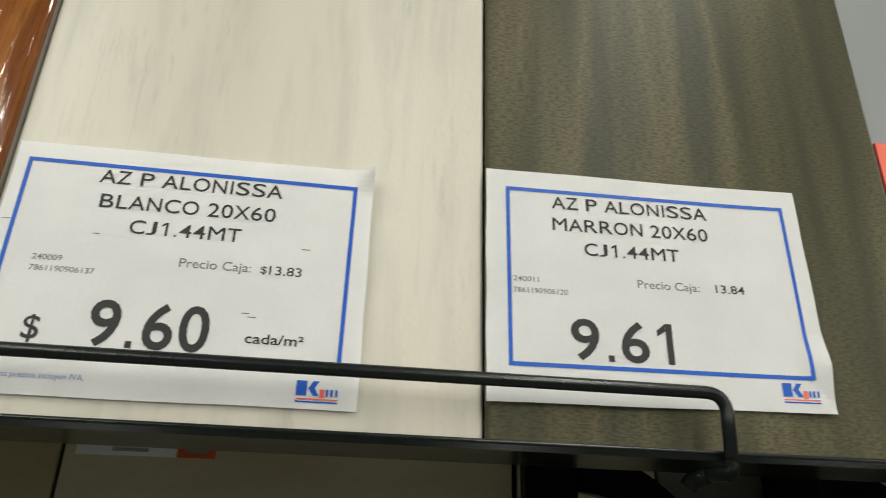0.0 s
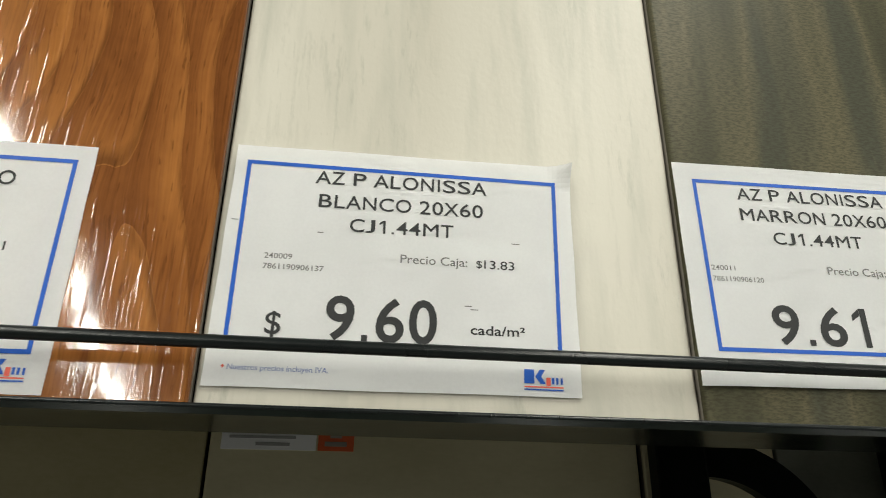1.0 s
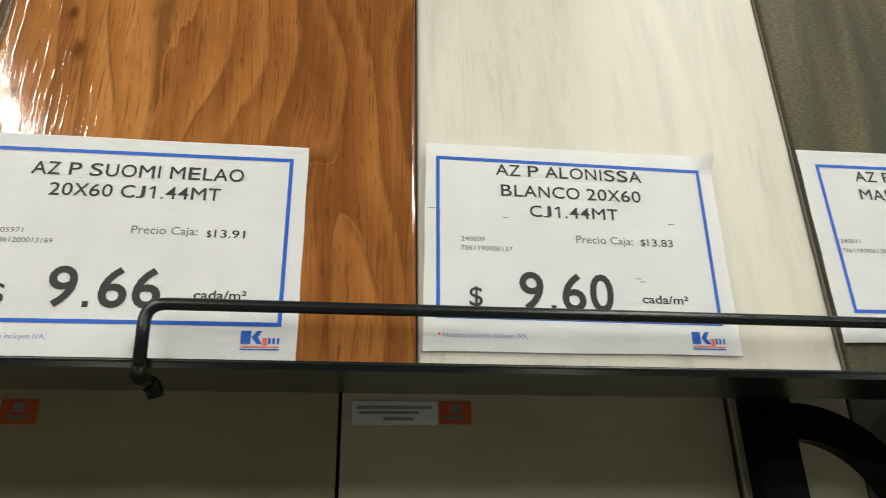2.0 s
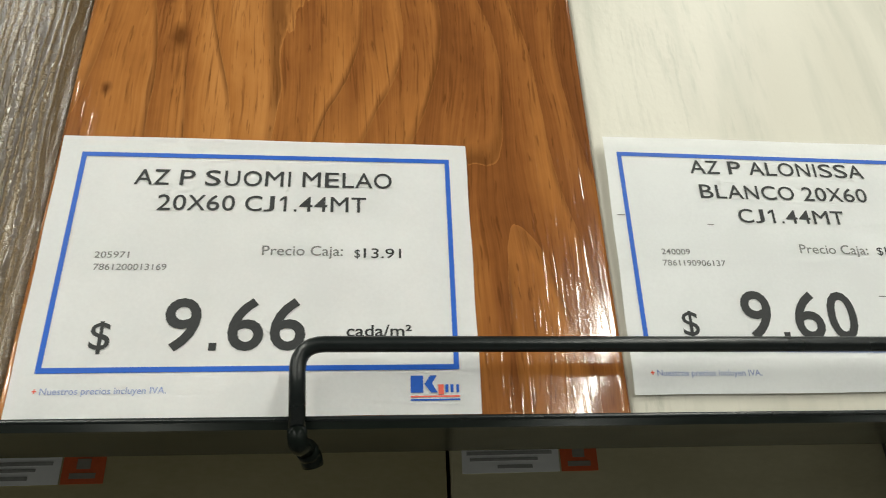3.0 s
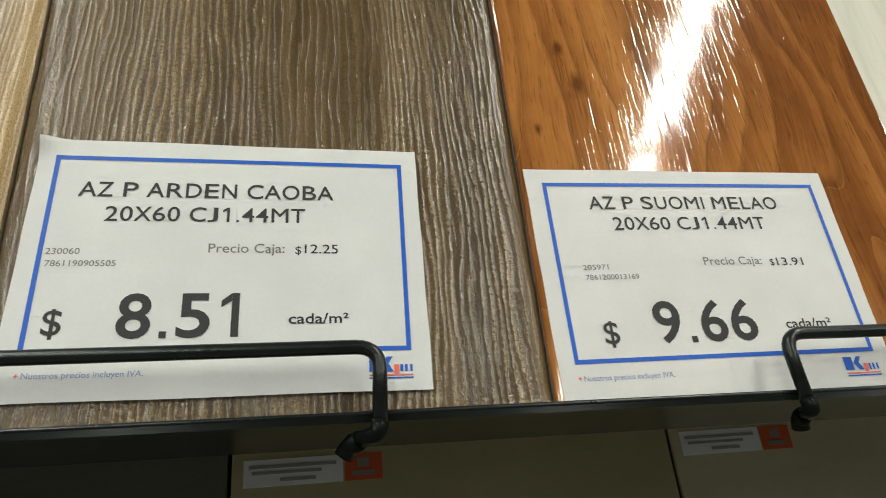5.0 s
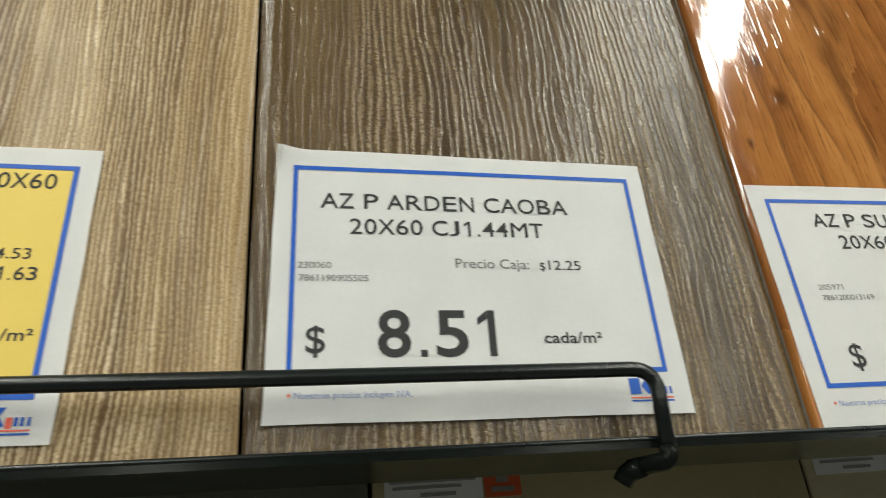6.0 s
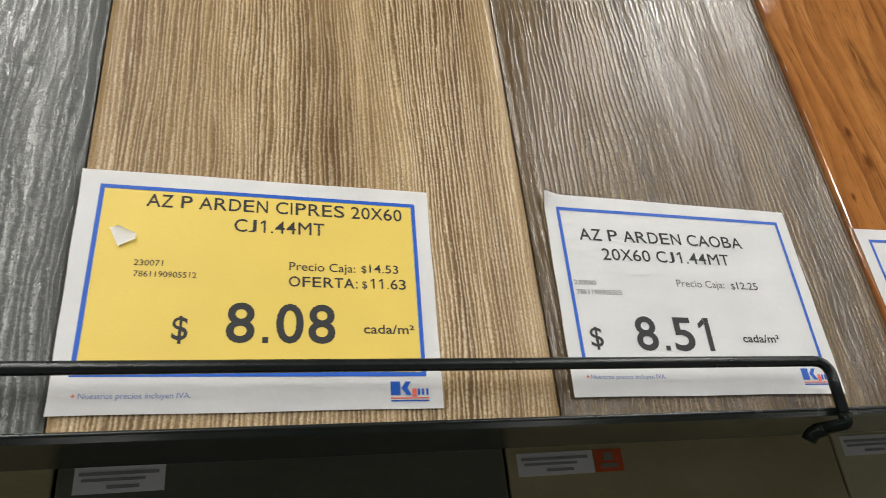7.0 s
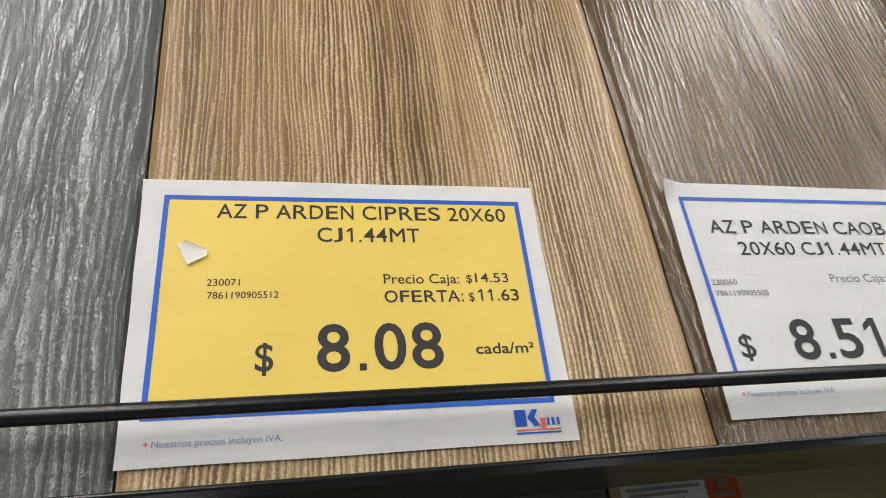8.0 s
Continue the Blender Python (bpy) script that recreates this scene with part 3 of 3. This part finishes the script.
class Tag:
    """A postcard-sized price card. curl: how far (mm) the card stands off the tile at a place on it. sheet: the corners
    of the card as it was cut (foot left, foot right, top right, top left); box: the printed border."""

    def __init__(self, x, z, turn, label, curl, border, sheet, ground=None, depth=0.2992):
        self.curl = curl
        self.ob = holder("price_tag", RACK @ pose(x, depth, z) @ Matrix.Rotation(radians(-turn), 4, "Y"), label, "price tag", "price tags on the sample tiles")
        self.card = None
        grid = flat(0, 148, 0, 104, 2)
        corners = [Vector((u, 0, v)) for u, v in sheet]
        for v in grid.verts:
            s, t = v.co.x / 148, v.co.z / 104
            wobble = 0.12 * math.sin(11 * s + 17 * t) if 0 in (s, t) or s > 0.999 or t > 0.999 else 0.0
            v.co = corners[0].lerp(corners[1], s).lerp(corners[3].lerp(corners[2], s), t) + Vector((wobble, 0, wobble))
        bmesh.ops.solidify(grid, geom=grid.faces[:], thickness=0.35)
        for v in grid.verts:
            v.co.y = abs(v.co.y)
        self.card = self.lay("card", grid, M_PAPER, 0.0)
        a, b, c, d = border
        w = 1.75
        self.lay("border", joined(flat(a, c, d - w, d), flat(a, c, b, b + w), flat(a, a + w, b + w, d - w), flat(c - w, c, b + w, d - w)), M_BLUE, 0.16, "blue printed border")
        if ground:
            self.lay("ground", flat(a + w + 0.2, c - w - 0.2, b + w + 0.2, d - w - 0.2), ground, 0.10, "yellow printed ground")

    def lay(self, name, bm, material, above, label=""):
        for v in bm.verts:
            x, y, z = v.co
            v.co = Vector((x, y - above - self.curl(x, z), z)) / 1000
        return part(name, bm, material, self.card or self.ob, label)

    def words(self, name, words, left, right, base, cap, weight=0.0, material=None):
        """A line of print from left to right. weight: how far its strokes are fattened. Large print is laid sign by sign."""
        if cap < 4.5 or any(sign not in INK for sign in words):
            return self.lay(name, text_bm(words, left, right, base, cap, max(weight, 0.004)), material or M_INK, 0.2)
        ahead, boxes = 0, []
        for sign in words:
            ink0, ink1, advance = INK[sign]
            if sign != " ":
                boxes.append((sign, ahead + ink0, ahead + ink1))
            ahead += advance
        x0, x1 = boxes[0][1], boxes[-1][2]
        for sign, u, v in boxes:
            low, high = base, base + cap
            if sign == ".":
                high = base + 0.145 * cap
            elif sign == ":":
                high = base + 0.72 * cap
            elif sign in "CGOSUJ0235689":
                low, high = base - 0.012 * cap, base + (1.012 if sign not in "UJ5" else 1.0) * cap
            elif sign == "$":
                low, high = base - 0.14 * cap, base + 1.06 * cap
            scale = (right - left) / (x1 - x0)
            kind = "digit" if sign.isdigit() else "letter" if sign.isalpha() else "sign"
            a, b = left + (u - x0) * scale, left + (v - x0) * scale
            if sign == "M":  # fattened by laying it three times, a little aside
                step = 0.018 * cap
                copies = [letter_bm(sign, a + step * (k == 1), b - step * (k == 2), low, high, 0.0) for k in range(3)]
                for k, bm in enumerate(copies):
                    bmesh.ops.translate(bm, vec=(0, -0.012 * k, 0), verts=bm.verts)
                self.lay(kind, joined(*copies), material or M_INK, 0.2)
            else:
                self.lay(kind, letter_bm(sign, a, b, low, high, weight), material or M_INK, 0.2)

    def emblem(self, x, z):
        """The shop's mark, kept to plain shapes: a blue block and notched wedge, red and blue strokes over two lines."""
        wedge = bmesh.new()
        wedge.faces.new([wedge.verts.new((x + u, 0, z + v)) for u, v in ((4.5, 5.4), (6.4, 8.2), (8.6, 8.2), (7.0, 5.6), (8.8, 2.6), (6.6, 2.6))])
        self.lay("mark_block", flat(x, x + 4.1, z + 2.6, z + 8.2), M_BLUE, 0.2, "blue block of the shop mark")
        self.lay("mark_wedge", wedge, M_BLUE, 0.2, "blue wedge of the shop mark")
        self.lay("mark_stroke", flat(x + 9.0, x + 10.8, z + 1.9, z + 5.2), M_RED, 0.24, "red stroke of the shop mark")
        for u, w in ((11.3, 1.0), (13.0, 1.0), (14.9, 0.9)):
            self.lay("mark_stroke", flat(x + u, x + u + w, z + 2.6, z + 5.2), M_BLUE, 0.2, "blue stroke of the shop mark")
        self.lay("mark_line", flat(x, x + 16, z + 1.1, z + 1.6), M_RED, 0.2, "red line under the shop mark")
        self.lay("mark_line", flat(x, x + 16, z, z + 0.55), M_BLUE, 0.2, "blue line under the shop mark")

    def foot(self, base, x, end):
        self.words("foot_note", "Nuestros precios incluyen IVA.", x + 2.3, end, base, 2.2, 0, M_PALEBLUE)
        self.lay("asterisk", joined(flat(x, x + 1.3, base + 0.9, base + 1.3), flat(x + 0.45, x + 0.85, base + 0.4, base + 1.8)), M_RED, 0.2)


def bow(x, z):
    return 0.35 + 0.5 * math.sin(math.pi * x / 148) * math.sin(math.pi * z / 105)


def lifted(cx, cz, reach, height):
    """A corner of the card that stands away."""
    return lambda x, z: bow(x, z) + height * max(0.0, 1 - math.hypot(x - cx, z - cz) / reach) ** 2


# cream tile
tag = Tag(-0.1526, 0.0808, -0.56, "white price card with blue border and curled corner", lambda x, z: lifted(148, 106, 13, 6.5)(x, z) + 2.8 * z / 105, (6.2, 16.9, 140.4, 98.1), ((0.3, 1.9), (148.0, 3.2), (147.0, 106.2), (1.4, 105.2)), None, 0.3025)
tag.words("title", "AZ P ALONISSA", 35.3, 109.3, 89.2, 6.1, 0.006)
tag.words("title", "BLANCO 20X60", 37.6, 107.7, 78.2, 6.1, 0.006)
tag.words("title", "CJ1.44MT", 51.2, 95.0, 67.9, 5.9, 0.006)
tag.words("code", "240009", 17.9, 29.0, 54.1, 2.4, 0, M_GREYINK)
tag.words("code", "7861190906137", 17.8, 42.0, 49.6, 2.4, 0, M_GREYINK)
tag.words("box_price", "Precio Caja:", 73.0, 101.0, 55.4, 3.9, 0, M_GREYINK)
tag.words("box_price", "$", 104.8, 107.3, 55.4, 3.3)
tag.words("box_price", "13.83", 108.2, 121.1, 55.2, 3.9)
tag.words("currency", "$", 21.3, 27.4, 22.6, 8.9, 0.006)
tag.words("price", "9.60", 44.4, 88.9, 21.6, 18.1, 0.015)
tag.words("unit", "cada/m²", 102.6, 125.1, 26.7, 4.1, 0.012)
tag.foot(8.5, 6.9, 47.3)
tag.emblem(124.3, 5.5)
for x, z, w in ((38, 66.5, 2.6), (120, 67.0, 3.4), (100, 38.2, 3.0), (102.5, 36.8, 3.2), (3.0, 70.0, 2.8)):
    tag.lay("scuff", flat(x, x + w, z, z + 0.35), M_GREYINK, 0.2, "grey scuff on the card")

# olive brown tile
tag = Tag(0.0474, 0.0862, 0.30, "white price card with blue border and creased edge", lambda x, z: bow(x, z) + 1.6 * max(0.0, (x - 95) / 53) ** 2 + 2.5 * max(0.0, 1 - math.hypot(x - 146, z - 24) / 14), (7.0, 17.0, 138.4, 98.2), ((-2.3, 2.4), (145.6, 3.5), (145.2, 106.7), (-1.7, 106.7)))
tag.words("title", "AZ P ALONISSA", 27.7, 100.7, 88.8, 6.1, 0.006)
tag.words("title", "MARRON 20X60", 27.7, 99.8, 78.2, 6.1, 0.006)
tag.words("title", "CJ1.44MT", 41.5, 84.8, 67.1, 5.9, 0.006)
tag.words("code", "240011", 9.6, 20.6, 53.4, 2.4, 0, M_GREYINK)
tag.words("code", "7861190906120", 9.6, 33.0, 48.3, 2.4, 0, M_GREYINK)
tag.words("box_price", "Precio Caja:", 64.3, 92.4, 53.6, 3.9, 0, M_GREYINK)
tag.words("box_price", "13.84", 99.9, 113.3, 53.8, 3.9)
tag.words("price", "9.61", 33.3, 77.4, 20.7, 17.4, 0.015)
tag.emblem(123.2, 7.3)

# honey wood tile
tag = Tag(-0.3531, 0.0754, 0.06, "white price card with blue border resting on the ledge", bow, (7.9, 15.8, 140.6, 97.2), ((1.2, 1.2), (147.5, 1.2), (147.2, 103.7), (0.4, 104.2)))
tag.words("title", "AZ P SUOMI MELAO", 27.4, 118.8, 83.9, 6.4, 0.006)
tag.words("title", "20X60 CJ1.44MT", 36.6, 109.4, 73.7, 6.2, 0.006)
tag.words("code", "205971", 18.9, 30.1, 55.3, 2.4, 0, M_GREYINK)
tag.words("code", "7861200013169", 19.3, 42.8, 50.8, 2.4, 0, M_GREYINK)
tag.words("box_price", "Precio Caja:", 73.9, 101.5, 56.5, 3.9, 0, M_GREYINK)
tag.words("box_price", "$", 105.6, 107.5, 55.9, 3.3)
tag.words("box_price", "13.91", 108.8, 121.9, 55.8, 3.9)
tag.words("currency", "$", 22.3, 28.6, 23.1, 9.1, 0.006)
tag.words("price", "9.66", 44.6, 90.0, 22.7, 17.8, 0.015)
tag.words("unit", "cada/m²", 103.4, 125.1, 27.2, 4.2, 0.012)
tag.foot(9.1, 8.3, 48.0)
tag.emblem(124.4, 5.6)

# grey brown wood tile
tag = Tag(-0.5470, 0.0867, -1.05, "white price card with blue border and a bent corner", lifted(0, 104, 12, 3.5), (5.3, 15.4, 138.9, 96.6), ((-1.6, -0.1), (146.3, 0.6), (145.1, 103.3), (-0.8, 104.2)))
tag.words("title", "AZ P ARDEN CAOBA", 15.4, 110.8, 78.5, 6.5, 0.006)
tag.words("title", "20X60 CJ1.44MT", 26.0, 99.6, 68.0, 6.3, 0.006)
tag.words("code", "230060", 8.0, 19.5, 54.2, 2.5, 0, M_GREYINK)
tag.words("code", "7861190905505", 8.5, 32.4, 49.3, 2.5, 0, M_GREYINK)
tag.words("box_price", "Precio Caja:", 64.2, 92.1, 54.9, 4.0, 0, M_GREYINK)
tag.words("box_price", "$", 96.2, 98.4, 54.5, 3.4)
tag.words("box_price", "12.25", 99.7, 112.4, 54.8, 4.0)
tag.words("currency", "$", 11.3, 17.7, 23.0, 9.3, 0.006)
tag.words("price", "8.51", 35.2, 76.7, 21.6, 16.8, 0.015)
tag.words("unit", "cada/m²", 94.3, 116.1, 26.3, 4.2, 0.012)
tag.foot(8.1, 5.8, 46.2)
tag.emblem(123.2, 4.9)

# light brown wood tile
tag = Tag(-0.7565, 0.0854, -1.0, "yellow price card with blue border and a torn scrap", bow, (7.4, 14.5, 141.6, 97.2), ((1.6, 0.3), (148.3, 1.2), (148.1, 104.3), (-0.3, 104.2)), M_YELLOW)
tag.words("title", "AZ P ARDEN CIPRES 20X60", 25.9, 135.2, 87.6, 6.1, 0.006)
tag.words("title", "CJ1.44MT", 61.6, 99.7, 77.8, 6.1, 0.006)
tag.words("code", "230071", 24.1, 35.0, 60.2, 2.7)
tag.words("code", "7861190905512", 24.5, 48.1, 55.3, 2.7)
tag.words("box_price", "Precio Caja:", 84.9, 113.0, 60.5, 4.1)
tag.words("box_price", "$", 115.7, 118.0, 60.8, 3.4)
tag.words("box_price", "14.53", 119.2, 132.1, 60.9, 4.1)
tag.words("offer", "OFERTA:", 84.8, 113.8, 53.0, 4.7, 0.010)
tag.words("offer", "$", 115.8, 118.0, 53.3, 3.6)
tag.words("offer", "11.63", 119.5, 135.2, 53.3, 4.7, 0.010)
tag.words("currency", "$", 40.8, 46.7, 28.8, 9.5, 0.010)
tag.words("price", "8.08", 60.8, 104.1, 28.2, 16.8, 0.015)
tag.words("unit", "cada/m²", 115.9, 137.7, 32.9, 4.1, 0.012)
tag.foot(6.3, 9.2, 49.9)
tag.emblem(126.2, 4.1)
scrap = bmesh.new()
rows = []
for k in range(6):
    u = k / 5
    left, right = Vector((13.4, 0, 76.6)).lerp(Vector((17.4, 0, 68.2)), u), Vector((16.6, 0, 77.2)).lerp(Vector((26.0, 0, 72.8)), min(1.0, 1.9 * u)).lerp(Vector((17.9, 0, 68.3)), max(0.0, 1.8 * u - 0.8))
    row = []
    for j in range(5):
        q = left.lerp(right, j / 4)
        lift = 0.3 + 1.3 * (j / 4) ** 2 * (1 - 0.5 * u)
        row.append(scrap.verts.new((q.x, -lift, q.z)))
    rows.append(row)
for a, b in zip(rows, rows[1:]):
    for j in range(4):
        scrap.faces.new((a[j], a[j + 1], b[j + 1], b[j]))
bmesh.ops.solidify(scrap, geom=scrap.faces[:], thickness=0.15)
tag.lay("torn_scrap", scrap, M_PAPER, 0.2, "small curled scrap of white paper")
